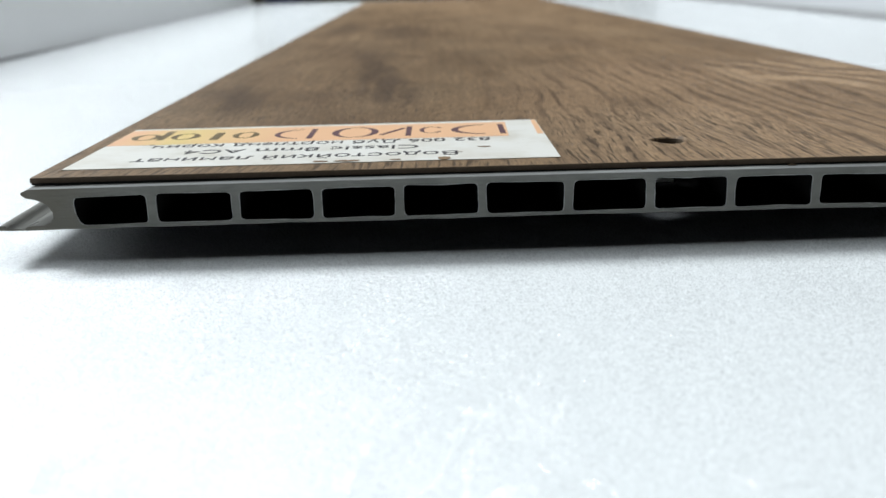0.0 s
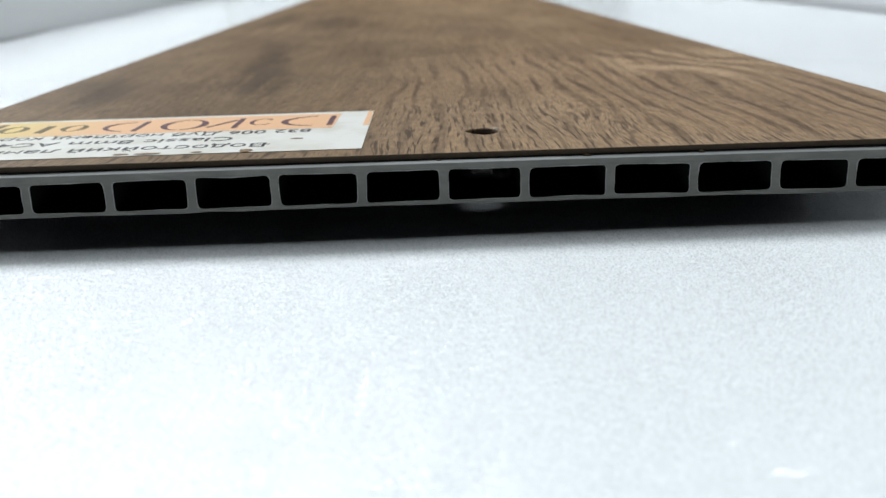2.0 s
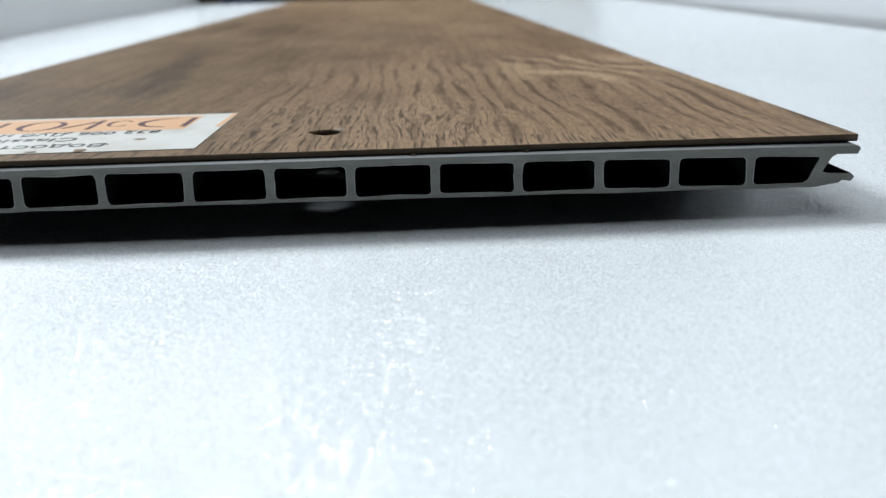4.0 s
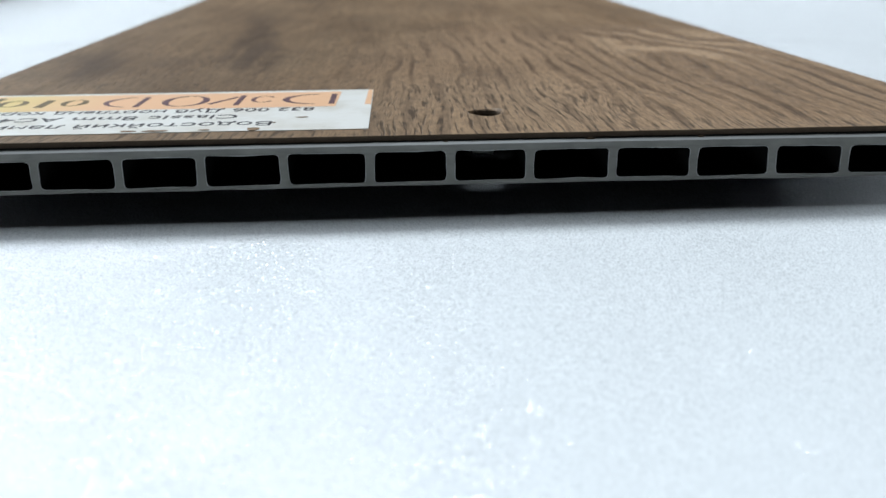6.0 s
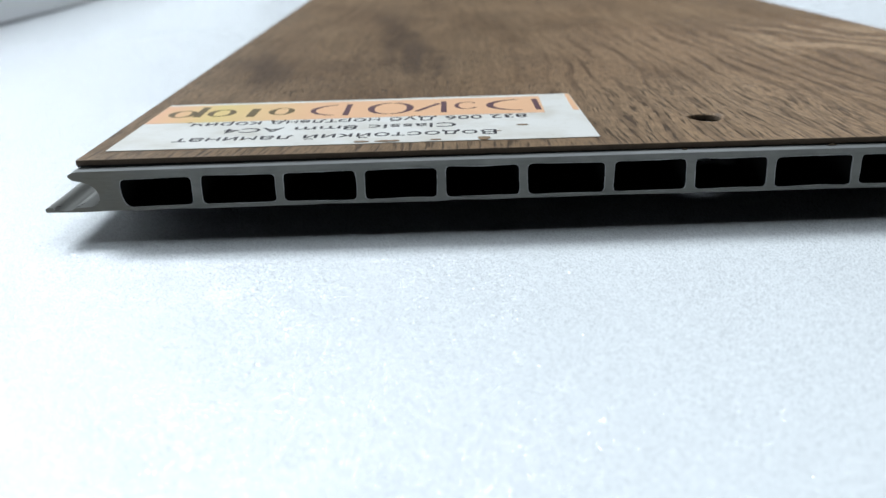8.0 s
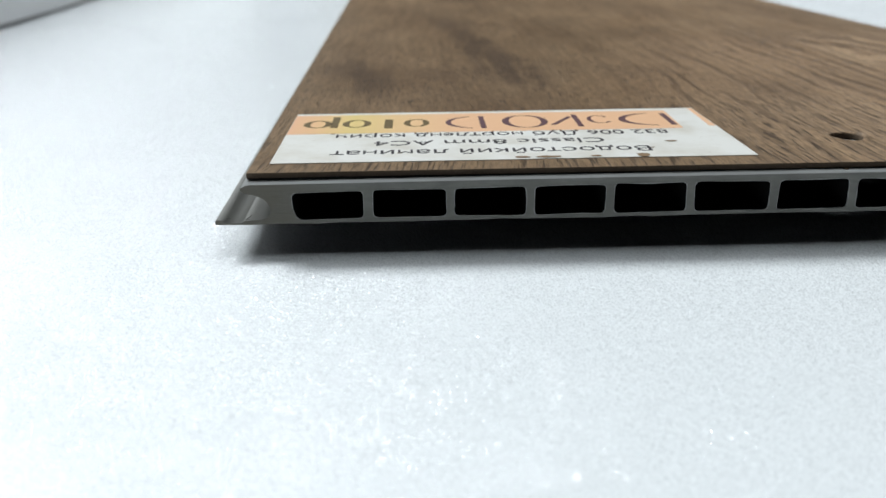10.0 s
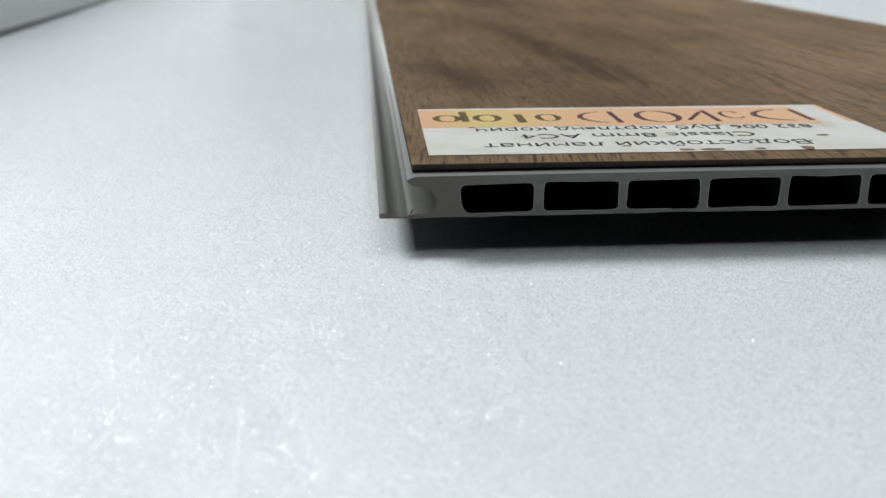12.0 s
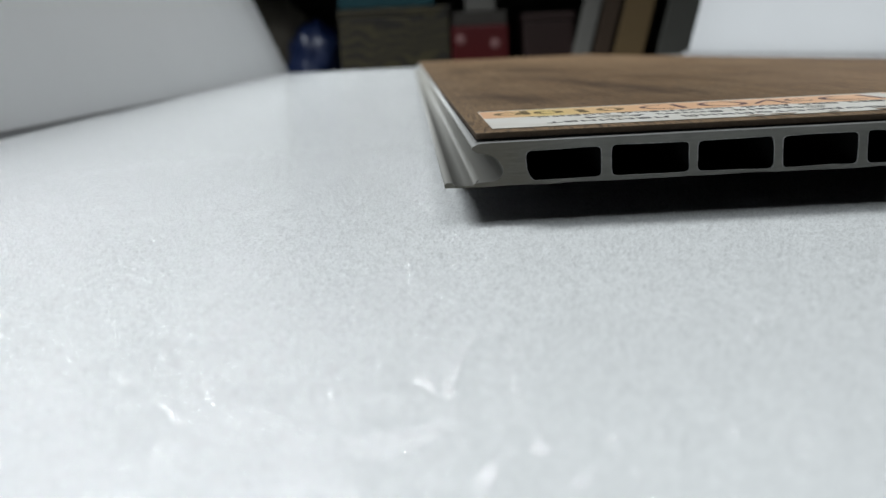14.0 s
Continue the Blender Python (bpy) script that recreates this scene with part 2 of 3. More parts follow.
    tone = g.mix(1.0, tone, g.ramp(fibre, (0.3, (0.68, 0.665, 0.655)), (0.52, (1.01, 0.985, 0.965)), (0.7, (1.24, 1.21, 1.18))), "MULTIPLY")
    tone = g.mix(1.0, tone, g.ramp(fleck, (0.32, (0.78, 0.77, 0.77)), (0.5, (1.0, 0.99, 0.99)), (0.68, (1.18, 1.17, 1.16))), "MULTIPLY")
    spots = g.maths("MAXIMUM", spots, open_pores)
    height = g.maths("SUBTRACT", g.maths("MULTIPLY", figure, 0.35), g.maths("MAXIMUM", spots, cleft))
    return g.done(tone, g.ramp(figure, (0.3, 0.62), (0.7, 0.5)), g.bump(height, 0.00012, 0.7), gloss=0.2)


def core_material():
    g = Graph("grey_extruded_plastic")
    broad = g.noise(g.mapped((120, 30, 160)), 1.0, 4, 0.6)
    scratch = g.noise(g.mapped((700, 12, 700), (2, 0, 1)), 1.0, 3)
    saw = g.noise(g.mapped((220, 900, 2600), (0, 3, 0), (0, 0.1, 0)), 1.0, 3, 0.65)
    tone = g.ramp(broad, (0.3, (0.165, 0.165, 0.148)), (0.7, (0.255, 0.253, 0.230)))
    tone = g.mix(g.maths("MULTIPLY", g.ramp(saw, (0.35, 1.0), (0.55, 0.0)), 0.35), tone, (0.15, 0.15, 0.145))
    # brown grime at the tongue end of the cut
    split = g.add("ShaderNodeSeparateXYZ")
    g.link(g.coord, split.inputs[0])
    grime = g.maths("MULTIPLY", g.ramp(g.maths("MULTIPLY", split.outputs[0], 10.0), (0.05, 1.0), (0.16, 0.0)), g.ramp(broad, (0.3, 0.4), (0.6, 0.95)))
    tone = g.mix(grime, tone, (0.150, 0.136, 0.104))
    return g.done(tone, 0.42, g.bump(g.maths("ADD", saw, g.maths("MULTIPLY", scratch, 0.5)), 0.00012, 0.8), gloss=0.4)


def paper_material(name, colour, stain):
    g = Graph(name)
    broad = g.noise(g.mapped((90, 90, 1)), 1.0, 4, 0.6)
    fine = g.noise(g.mapped((700, 700, 1), (4, 4, 0)), 1.0, 3)
    tone = g.mix(g.maths("MULTIPLY", g.ramp(broad, (0.42, 0.0), (0.72, 1.0)), 0.65), colour, stain)
    tone = g.mix(g.maths("MULTIPLY", g.ramp(fine, (0.62, 0.0), (0.72, 1.0)), 0.3), tone, stain)
    return g.done(tone, 0.38, g.bump(broad, 0.0002, 0.5), gloss=0.4)


def band_material():
    """Orange print that fades to yellow towards one end."""
    g = Graph("orange_yellow_print")
    split = g.add("ShaderNodeSeparateXYZ")
    g.link(g.coord, split.inputs[0])
    fine = g.noise(g.mapped((300, 300, 1)), 1.0, 3)
    fade = g.ramp(g.maths("MULTIPLY", split.outputs[0], 10.0), (0.03, (0.74, 0.42, 0.25)), (0.08, (0.74, 0.46, 0.24)), (0.15, (0.68, 0.53, 0.20)), (0.24, (0.72, 0.49, 0.24)), (0.36, (0.76, 0.45, 0.26)))
    return g.done(g.mix(g.maths("MULTIPLY", fine, 0.25), fade, (0.86, 0.62, 0.45)), 0.38, gloss=0.4)


def ochre_material():
    g = Graph("patterned_olive_card")
    rings = g.add("ShaderNodeTexWave", wave_type="RINGS")
    g.link(g.mapped((5, 5, 5)), rings.inputs["Vector"])
    rings.inputs["Scale"].default_value, rings.inputs["Distortion"].default_value = 2.6, 14.0
    # card colours lowered to hold the shelf's shade
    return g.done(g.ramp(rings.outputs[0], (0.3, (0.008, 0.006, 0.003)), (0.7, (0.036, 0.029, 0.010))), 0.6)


FOAM, WOOD, CORE = foam_material(), wood_material(), core_material()
OAK_EDGE = plain("brown_sawn_edge", (0.115, 0.080, 0.052), 0.7, 900, 0.0002, 0.4)
GAP_SHADE_CRACK = plain("dark_gap_shade_and_crack", (0.022, 0.018, 0.015), 0.7, 900, 0.0002, 0.4)
# Core plastic paled for light on its ledge; also the saw burr's own colour.
LEDGE_LIT_BURR = plain("pale_lit_ledge_and_burr", (0.44, 0.445, 0.435), 0.40, 400, 0.00004, 0.12)
# Underside painted black, so the gap below the plank stays in deep shade.
UNDERSIDE_SHADE = plain("black_underside_shade", (0.015, 0.015, 0.015), 0.9, 300, gloss=0.0)
# Near-black copy of the core plastic: the shade inside the cells, as colour.
CELL_SHADE = plain("dark_cell_shade", (0.010, 0.010, 0.010), 0.8, 400, 0.00003, gloss=0.0)
# Lighter copy of the core plastic for light falling on lip and groove.
SIDE_LIT = plain("warm_grey_lit_side", (0.36, 0.355, 0.33), 0.45, 400, 0.00004, 0.12)
PAPER = paper_material("white_sticker_paper", (0.73, 0.715, 0.675), (0.52, 0.47, 0.385))
BAND = band_material()
INK = plain("black_ink", (0.035, 0.03, 0.035), 0.5, 600, 0.00002, 0.3)
PURPLE = plain("dark_purple_ink", (0.115, 0.06, 0.07), 0.5, 600, 0.00002, 0.3)
OLIVE = plain("olive_ink", (0.14, 0.10, 0.045), 0.5, 600, 0.00002, 0.3)
PANEL = plain("light_grey_panel", (0.85, 0.855, 0.86), 0.55, 250, 0.00005, 0.05)
PANEL_WHITE = plain("white_panel", (0.49, 0.50, 0.515), 0.5, 250, 0.00005, 0.04)
PANEL_EDGE = plain("grey_edge_band", (0.32, 0.32, 0.325), 0.6, 250)
COUNTER = plain("grey_counter_top", (0.20, 0.20, 0.20), 0.6, 120)
WALL = plain("dark_fill_cut_wall", (0.08, 0.08, 0.083), 0.8, 60, 0.0003, 0.06)
CEIL = plain("dark_fill_cut_ceiling", (0.07, 0.07, 0.07), 0.85, 60, 0.0003, 0.05)
FLOOR = plain("dark_floor", (0.08, 0.07, 0.06), 0.6, 40)
# Shelf and goods: colours darkened to carry the shade inside the unit.
DARK = plain("shelf_shade_dark", (0.035, 0.03, 0.026), 0.6, 80)
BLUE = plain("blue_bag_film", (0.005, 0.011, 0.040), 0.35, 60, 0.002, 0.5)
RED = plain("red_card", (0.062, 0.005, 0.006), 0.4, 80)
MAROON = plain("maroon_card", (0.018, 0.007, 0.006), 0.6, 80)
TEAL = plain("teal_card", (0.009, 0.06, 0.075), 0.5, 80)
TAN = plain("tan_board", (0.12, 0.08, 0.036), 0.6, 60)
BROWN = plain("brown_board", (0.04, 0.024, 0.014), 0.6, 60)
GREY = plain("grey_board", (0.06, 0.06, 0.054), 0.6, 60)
PALE = plain("shaded_pale_board", (0.13, 0.127, 0.117), 0.6, 60)
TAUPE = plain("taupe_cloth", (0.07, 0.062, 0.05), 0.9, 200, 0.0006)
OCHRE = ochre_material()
PINK = plain("pale_pink_spot", (0.20, 0.10, 0.10), 0.4, 60)
LAMP_WHITE = plain("lamp_housing_white", (0.8, 0.8, 0.8), 0.4, 60)


# ---- mesh helpers ----
def mesh_object(name, me, material, parent=None, label=""):
    me.name = name
    if material and not me.materials:
        me.materials.append(material)
    ob = new(name, me)
    if parent:
        ob.parent = parent
    return tagged(ob, label)


def part(name, bm, material, parent=None, label=""):
    me = bpy.data.meshes.new(name)
    bmesh.ops.recalc_face_normals(bm, faces=bm.faces)
    bm.to_mesh(me)
    bm.free()
    return mesh_object(name, me, material, parent, label)


def thing(name, place, label, category, group=""):
    ob = new(name)
    ob.empty_display_size = 0.02
    ob.matrix_world = place
    return tagged(ob, label, category, group)


def box(x0, x1, y0, y1, z0, z1, bevel=0.0, bm=None):
    bm = bm or bmesh.new()
    made = bmesh.ops.create_cube(bm, size=1.0)["verts"]
    for v in made:
        v.co = Vector(((x0 + x1) / 2 + v.co.x * (x1 - x0), (y0 + y1) / 2 + v.co.y * (y1 - y0), (z0 + z1) / 2 + v.co.z * (z1 - z0)))
    if bevel:
        edges = {e for v in made for e in v.link_edges}
        bmesh.ops.bevel(bm, geom=list(edges), offset=bevel, segments=2, affect="EDGES", profile=0.6)
    return bm


def baked(ob):
    """The evaluated mesh of a helper object, which is removed."""
    bpy.context.view_layer.update()
    me = bpy.data.meshes.new_from_object(ob.evaluated_get(bpy.context.evaluated_depsgraph_get()))
    data = ob.data
    bpy.data.objects.remove(ob)
    if isinstance(data, bpy.types.Curve):
        bpy.data.curves.remove(data)
    return me


def outline_mesh(loops, depth, bevel=0.0):
    """A flat outline with holes, made solid: depth along z, centred."""
    curve = bpy.data.curves.new("outline", "CURVE")
    curve.dimensions, curve.fill_mode, curve.extrude = "2D", "BOTH", depth / 2
    curve.bevel_depth, curve.bevel_resolution, curve.offset = bevel, 1, -bevel
    for loop in loops:
        spline = curve.splines.new("POLY")
        spline.points.add(len(loop) - 1)
        for point, (x, y) in zip(spline.points, loop):
            point.co = (x, y, 0, 1)
        spline.use_cyclic_u = True
    return baked(new("outline", curve))


def cut(me, tool_bm):
    """Takes the tool out of the mesh."""
    tool_me = bpy.data.meshes.new("tool")
    tool_bm.to_mesh(tool_me)
    tool_bm.free()
    tool, body = new("tool", tool_me), new("body", me)
    mod = body.modifiers.new("cut", "BOOLEAN")
    mod.object, mod.operation, mod.solver = tool, "DIFFERENCE", "EXACT"
    out = baked(body)
    bpy.data.objects.remove(tool)
    return out


def rounded(points, r, steps=3):
    """A polygon with its corners rounded."""
    out = []
    for i, p in enumerate(points):
        a, b, c = Vector(points[i - 1]), Vector(p), Vector(points[(i + 1) % len(points)])
        u, w = (a - b), (c - b)
        k = min(r, u.length * 0.45, w.length * 0.45)
        s, e = b + u.normalized() * k, b + w.normalized() * k
        for j in range(steps + 1):
            t = j / steps
            q = s * (1 - t) ** 2 + b * 2 * t * (1 - t) + e * t * t
            out.append((q.x, q.y))
    return out


def lettering(text, x0, x1, y_base, cap, depth, bold=0.0):
    """Letters that read from behind the plank: turned half round, from x1 down to x0."""
    curve = bpy.data.curves.new("letters", "FONT")
    # two Cyrillic letters are drawn as small capitals of the same form
    forms = {"н": "h", "м": "m", "е": "e"}
    curve.body, curve.extrude, curve.resolution_u = "".join(forms.get(c, c) for c in text), 0.01, 8
    for c, style in zip(text, curve.body_format):
        style.use_small_caps = c in "нм"
    me = baked(new("letters", curve))
    xs, ys = [v.co.x for v in me.vertices], [v.co.y for v in me.vertices]
    left, right = min(xs), max(xs)
    for v in me.vertices:
        u = (v.co.x - left) / (right - left)
        v.co = (x1 + (x0 - x1) * u, y_base - v.co.y / 0.73 * cap, math.copysign(depth / 2, v.co.z))
    return me


# ---- setting: foam, counter, room ----
def foam_height(x, y):
    """Soft sheet waves, and an unseen swell added to hold up the plank."""
    u, w = (x - 0.096 - SKEW * y) / 0.0955, (y - 0.50) / 0.472
    # the added swell also blocks light from entering under the plank
    swell = GAP * (1 - max(u * u, w * w) ** 3) ** 0.5 if abs(u) < 1 and abs(w) < 1 else 0.0
    tilt = 0.006 * max(-0.12, min(0.12, x - 0.08)) * max(0.0, min(1.0, (0.5 - y) / 0.4))
    wave = 0.0007 * noise.noise(Vector((x * 9, y * 5, 0.3))) * min(1.0, max(0.0, (y - 0.05) / 0.2))
    return max(swell, wave + tilt)


def left_line(y):
    """The line on which the foam ends beside the grey panel."""
    return -0.166 - 0.058 * y


FAR = 1.40
bm = bmesh.new()
cols, rows = 130, 180
grid = []
for j in range(rows + 1):
    y = -0.45 + (FAR + 0.45) * j / rows
    a, b = left_line(y) + 0.0012 * noise.noise(Vector((y * 14, 0, 0))), 0.410 + 0.001 * noise.noise(Vector((y * 11, 4, 0)))
    grid.append([bm.verts.new((a + (b - a) * i / cols, y, foam_height(a + (b - a) * i / cols, y))) for i in range(cols + 1)])
for j in range(rows):
    for i in range(cols):
        bm.faces.new((grid[j][i], grid[j][i + 1], grid[j + 1][i + 1], grid[j + 1][i])).smooth = True
solid = bmesh.ops.extrude_face_region(bm, geom=list(bm.faces))
for v in solid["geom"]:
    if isinstance(v, bmesh.types.BMVert):
        v.co.z = -0.0030
sheet = part("foam_sheet", bm, FOAM)
tagged(sheet, "white glittering polyethylene foam underlay sheet on the counter", "foam sheet", kind="structure")

counter = part("counter_top", box(-0.60, 0.75, -0.60, 1.62, -0.034, -0.0032, 0.004), COUNTER)
tagged(counter, "grey counter top under the white foam", "counter", kind="structure")


def side_panel(name, x0, x1, y0, y1, lean, side, material, label):
    """A long board that leans outwards beside the foam."""
    high, thick = 0.17, 0.008
    bm = bmesh.new()
    rows_ = []
    for k in range(25):
        t = k / 24
        x, y = x0 + (x1 - x0) * t, y0 + (y1 - y0) * t
        tip = lean * high * side
        rows_.append([bm.verts.new(p) for p in ((x, y, -0.0030), (x + tip, y, high), (x + tip + thick * side, y, high), (x + thick * side, y, -0.0030))])
    for p, q in zip(rows_, rows_[1:]):
        for i in range(4):
            bm.faces.new((p[i], p[(i + 1) % 4], q[(i + 1) % 4], q[i]))
    bm.faces.new(rows_[0])
    bm.faces.new(rows_[-1])
    return tagged(part(name, bm, material), label, "wall panel", kind="structure")


side_panel("wall_panel_1", left_line(0.0) - 0.0062, left_line(1.5) + 0.003, 0.0, 1.5, 0.42, -1, PANEL, "light grey smooth panel leaning outwards beside the foam")
side_panel("wall_panel_2", 0.4205, 0.4225, 0.38, 1.38, 0.26, 1, PANEL_WHITE, "white smooth panel leaning outwards beside the foam")

# strips at the panel bases; the left one stands for a shaded gap
bm = bmesh.new()
ends = []
for k in range(30):
    y = 0.67 * k / 29
    h = 0.0024 * max(0.02, min(1.0, (0.66 - y) / 0.5))
    xk = left_line(y) - 0.0035
    ends.append([bm.verts.new(p) for p in ((xk, y, -0.003), (xk - 0.4 * h, y, h), (xk - 0.002 - 0.4 * h, y, h), (xk - 0.002, y, -0.003))])
for p, q in zip(ends, ends[1:]):
    for i in range(4):
        bm.faces.new((p[i], p[(i + 1) % 4], q[(i + 1) % 4], q[i]))
bm.faces.new(ends[0])
bm.faces.new(ends[-1])
tagged(part("gap_shade_strip", bm, PANEL_EDGE), "dark grey strip drawn for the shaded gap beside the panel", "trim", kind="structure")
tagged(part("trim_2", box(0.4125, 0.4175, 0.38, 1.37, -0.0031, 0.0058, 0.001), PANEL_EDGE), "grey base strip of the white panel", "trim", kind="structure")

# Walls and ceiling are unseen, added dark to keep fill light off the plank.
for name, ext, material, label in (
        ("floor", (-2.6, 3.0, -2.2, 3.6, -0.95, -0.90), FLOOR, "dark shop floor"),
        ("ceiling", (-2.6, 3.0, -2.2, 3.6, 1.80, 1.86), CEIL, "unseen ceiling added dark to cut fill light"),
        ("wall_west", (-2.7, -2.6, -2.2, 3.6, -0.95, 1.86), WALL, "unseen wall added dark to cut fill light"),
        ("wall_east", (3.0, 3.1, -2.2, 3.6, -0.95, 1.86), WALL, "unseen wall added dark to cut fill light"),
        ("wall_south", (-2.7, 3.1, -2.3, -2.2, -0.95, 1.86), WALL, "unseen wall added dark to cut fill light"),
        ("wall_north", (-2.7, 3.1, 3.6, 3.7, -0.95, 1.86), WALL, "unseen wall added dark to cut fill light")):
    tagged(part(name, box(*ext), material), label, name.split("_")[0], kind="structure")

# counter body, so that the top does not hang in the air
tagged(part("counter_body", box(-0.55, 0.70, -0.55, 1.58, -0.90, -0.034, 0.003), PANEL_EDGE), "grey counter body", "counter", kind="structure")

for x, y, z, w, d, watts in LAMPS:
    lamp = thing("ceiling_light", pose(x, y, 1.80), "square white ceiling light panel", "ceiling light", "ceiling lights")
    part("housing", box(-w / 2 - 0.03, w / 2 + 0.03, -d / 2 - 0.03, d / 2 + 0.03, -0.05, 0, 0.004), LAMP_WHITE, lamp)


# ---- the plank ----
plank = thing("laminate_plank", pose(0, 0, GAP), "brown oak laminate plank with hollow grey core on foam", "laminate plank")
RIBS = [1.99, 3.34, 4.66, 5.98, 7.31, 8.70, 10.01, 11.31, 12.68, 14.03, 15.35, 16.58, 17.83]


def sag(x):
    """The slight bow of the extruded core across its width, in cm."""
    return -0.042 + 0.075 * math.sin(math.pi * min(1.0, max(0.0, (x + 1.0) / 21.0))) ** 1.0


def core_loops():
    rng = random.Random(4)
    outer = [(-0.53, -0.005), (-0.535, 0.055), (-0.50, 0.075), (-0.41, 0.07), (-0.385, 0.03), (-0.20, 0.015), (-0.09, 0.02), (-0.06, 0.05), (0.06, 0.06),
             (0.22, 0.065), (0.32, 0.10), (0.345, 0.14), (0.355, 0.17), (0.385, 0.19), (0.385, 0.30), (0.36, 0.33), (0.345, 0.37), (0.295, 0.43), (0.215, 0.475), (0.11, 0.515),
             (-0.01, 0.535), (-0.085, 0.595), (-0.08, 0.612), (0.0, 0.648), (0.07, 0.662)]
    outer += [(x, 0.662) for x in (3, 6, 9, 12, 15, 18)]
    outer += [(19.58, 0.655), (19.62, 0.60), (19.58, 0.545), (19.24, 0.545), (19.16, 0.50), (19.02, 0.26), (19.12, 0.235), (19.50, 0.225),
              (19.56, 0.16), (19.50, 0.07), (19.36, 0.09), (19.30, 0.045), (19.20, 0.03)]
    bottom = []
    x = 18.9
    while x > -0.3:
        bottom.append((x, -0.012 + rng.uniform(-0.010, 0.010)))
        x -= rng.uniform(0.35, 0.8)
    outer += bottom
    loops = [outer]
    lefts = [0.72] + [r + 0.065 for r in RIBS]
    rights = [r - 0.065 for r in RIBS] + [18.98]
    for n, (a, b) in enumerate(zip(lefts, rights)):
        j = lambda s=0.012: rng.uniform(-s, s)
        top, low = 0.535, 0.052
        if n == 0:
            ring = [(a + 0.02, top - 0.01), (b + j(), top + j()), (b + j(), low + j()), (a + 0.11, low - 0.01), (a + 0.02, 0.27)]
        elif n == 13:
            ring = [(a, top), (b, top - 0.02), (b - 0.06, 0.40), (b - 0.17, 0.14), (b - 0.24, low), (a - 0.02, low)]
        else:
            ring = [(a + j(), top + j()), ((a + b) / 2, top + j(0.006)), (b + j(), top + j()), (b + j(0.008), 0.3), (b + j(), low + j()), ((a + b) / 2 + 0.2, low + j(0.01)), (a + j(), low + j()), (a + j(0.008), 0.28)]
        loops.append(rounded(ring, 0.085))
    return [[(x * CM, (z + sag(x) * (0.35 + 0.65 * (0.1 < z < 0.6))) * CM) for x, z in loop] for loop in loops]


FRONT = -0.0023
CELLS = core_loops()
me = outline_mesh(CELLS, LENGTH - 0.004)
me.transform(Matrix.Translation((0, FRONT + (LENGTH - 0.004) / 2, 0)) @ Matrix.Rotation(math.pi / 2, 4, "X"))
HOLE = (0.1077, 0.0178, 0.00315)
drill = bmesh.new()
bmesh.ops.create_cone(drill, cap_ends=True, segments=28, radius1=0.0022, radius2=0.0022, depth=0.03)
bmesh.ops.translate(drill, verts=drill.verts, vec=(HOLE[0], HOLE[1], 0.003))
me = cut(me, drill)
slant = Matrix(((1, SKEW, 0, 0), (0, 1, 0, 0), (0, 0, 1, 0), (0, 0, 0, 1)))
me.transform(slant)
core = mesh_object("core", me, CORE, plank, "grey hollow extruded plastic core with rounded cells")
fixed = bmesh.new()
fixed.from_mesh(core.data)
bmesh.ops.recalc_face_normals(fixed, faces=fixed.faces)
fixed.to_mesh(core.data)
fixed.free()
core.data.materials.append(UNDERSIDE_SHADE)
# inner cell walls carry the painted shade
core.data.materials.append(CELL_SHADE)
core.data.materials.append(SIDE_LIT)
# upward ledge faces get the paler, lit tone
core.data.materials.append(LEDGE_LIT_BURR)
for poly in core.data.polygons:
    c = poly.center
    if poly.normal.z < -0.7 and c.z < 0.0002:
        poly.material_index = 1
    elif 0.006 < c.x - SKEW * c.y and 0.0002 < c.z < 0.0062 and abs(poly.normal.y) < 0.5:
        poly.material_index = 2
    elif abs(poly.normal.y) < 0.5 and poly.normal.z > 0.5 and c.z > 0.0055:
        poly.material_index = 4
    elif abs(poly.normal.y) < 0.5 and c.x - SKEW * c.y < 0.006:
        poly.material_index = 3

# pale burr that the saw left round each cell
rng = random.Random(21)
for loop in CELLS[1:]:
    cx, cz = sum(p[0] for p in loop) / len(loop), sum(p[1] for p in loop) / len(loop)
    bm = bmesh.new()
    rings = []
    for n, (x, z) in enumerate(loop):
        q = 0.00007 * (0.5 + rng.random())
        ux, uz = cx - x, cz - z
        ul = math.hypot(ux, uz)
        ux, uz = ux / ul * q, uz / ul * q
        x += SKEW * FRONT
        rings.append([bm.verts.new(p) for p in ((x - 0.4 * ux, FRONT + 0.00005, z - 0.4 * uz), (x, FRONT - q * 0.9, z), (x + ux, FRONT - q * 0.5, z + uz), (x + ux, FRONT + 0.00015, z + uz))])
    for p, q in zip(rings, rings[1:] + rings[:1]):
        for i in range(4):
            bm.faces.new((p[i], p[(i + 1) % 4], q[(i + 1) % 4], q[i]))
    part("cell_burr", bm, LEDGE_LIT_BURR, plank, "pale ragged burr round a cell")

# decor layer: a thin sheet with a drilled hole and slightly chipped front edge
rng = random.Random(9)
edge = [(0.0, 0.0)]
x = 0.002
while x < WIDTH - 0.003:
    edge.append((x, rng.choice((0, 0, 0, 0.00006, 0.00012))))
    x += rng.uniform(0.0012, 0.004)
edge += [(WIDTH, 0.0), (WIDTH, LENGTH - 0.003), (0.0, LENGTH - 0.003)]
ring = []
for k in range(36):
    a = 2 * math.pi * k / 36
    r = HOLE[2] * (1 + 0.05 * math.sin(3 * a) + rng.uniform(-0.02, 0.02))
    ring.append((HOLE[0] + r * math.cos(a), HOLE[1] + r * math.sin(a)))
TOP = 0.0079
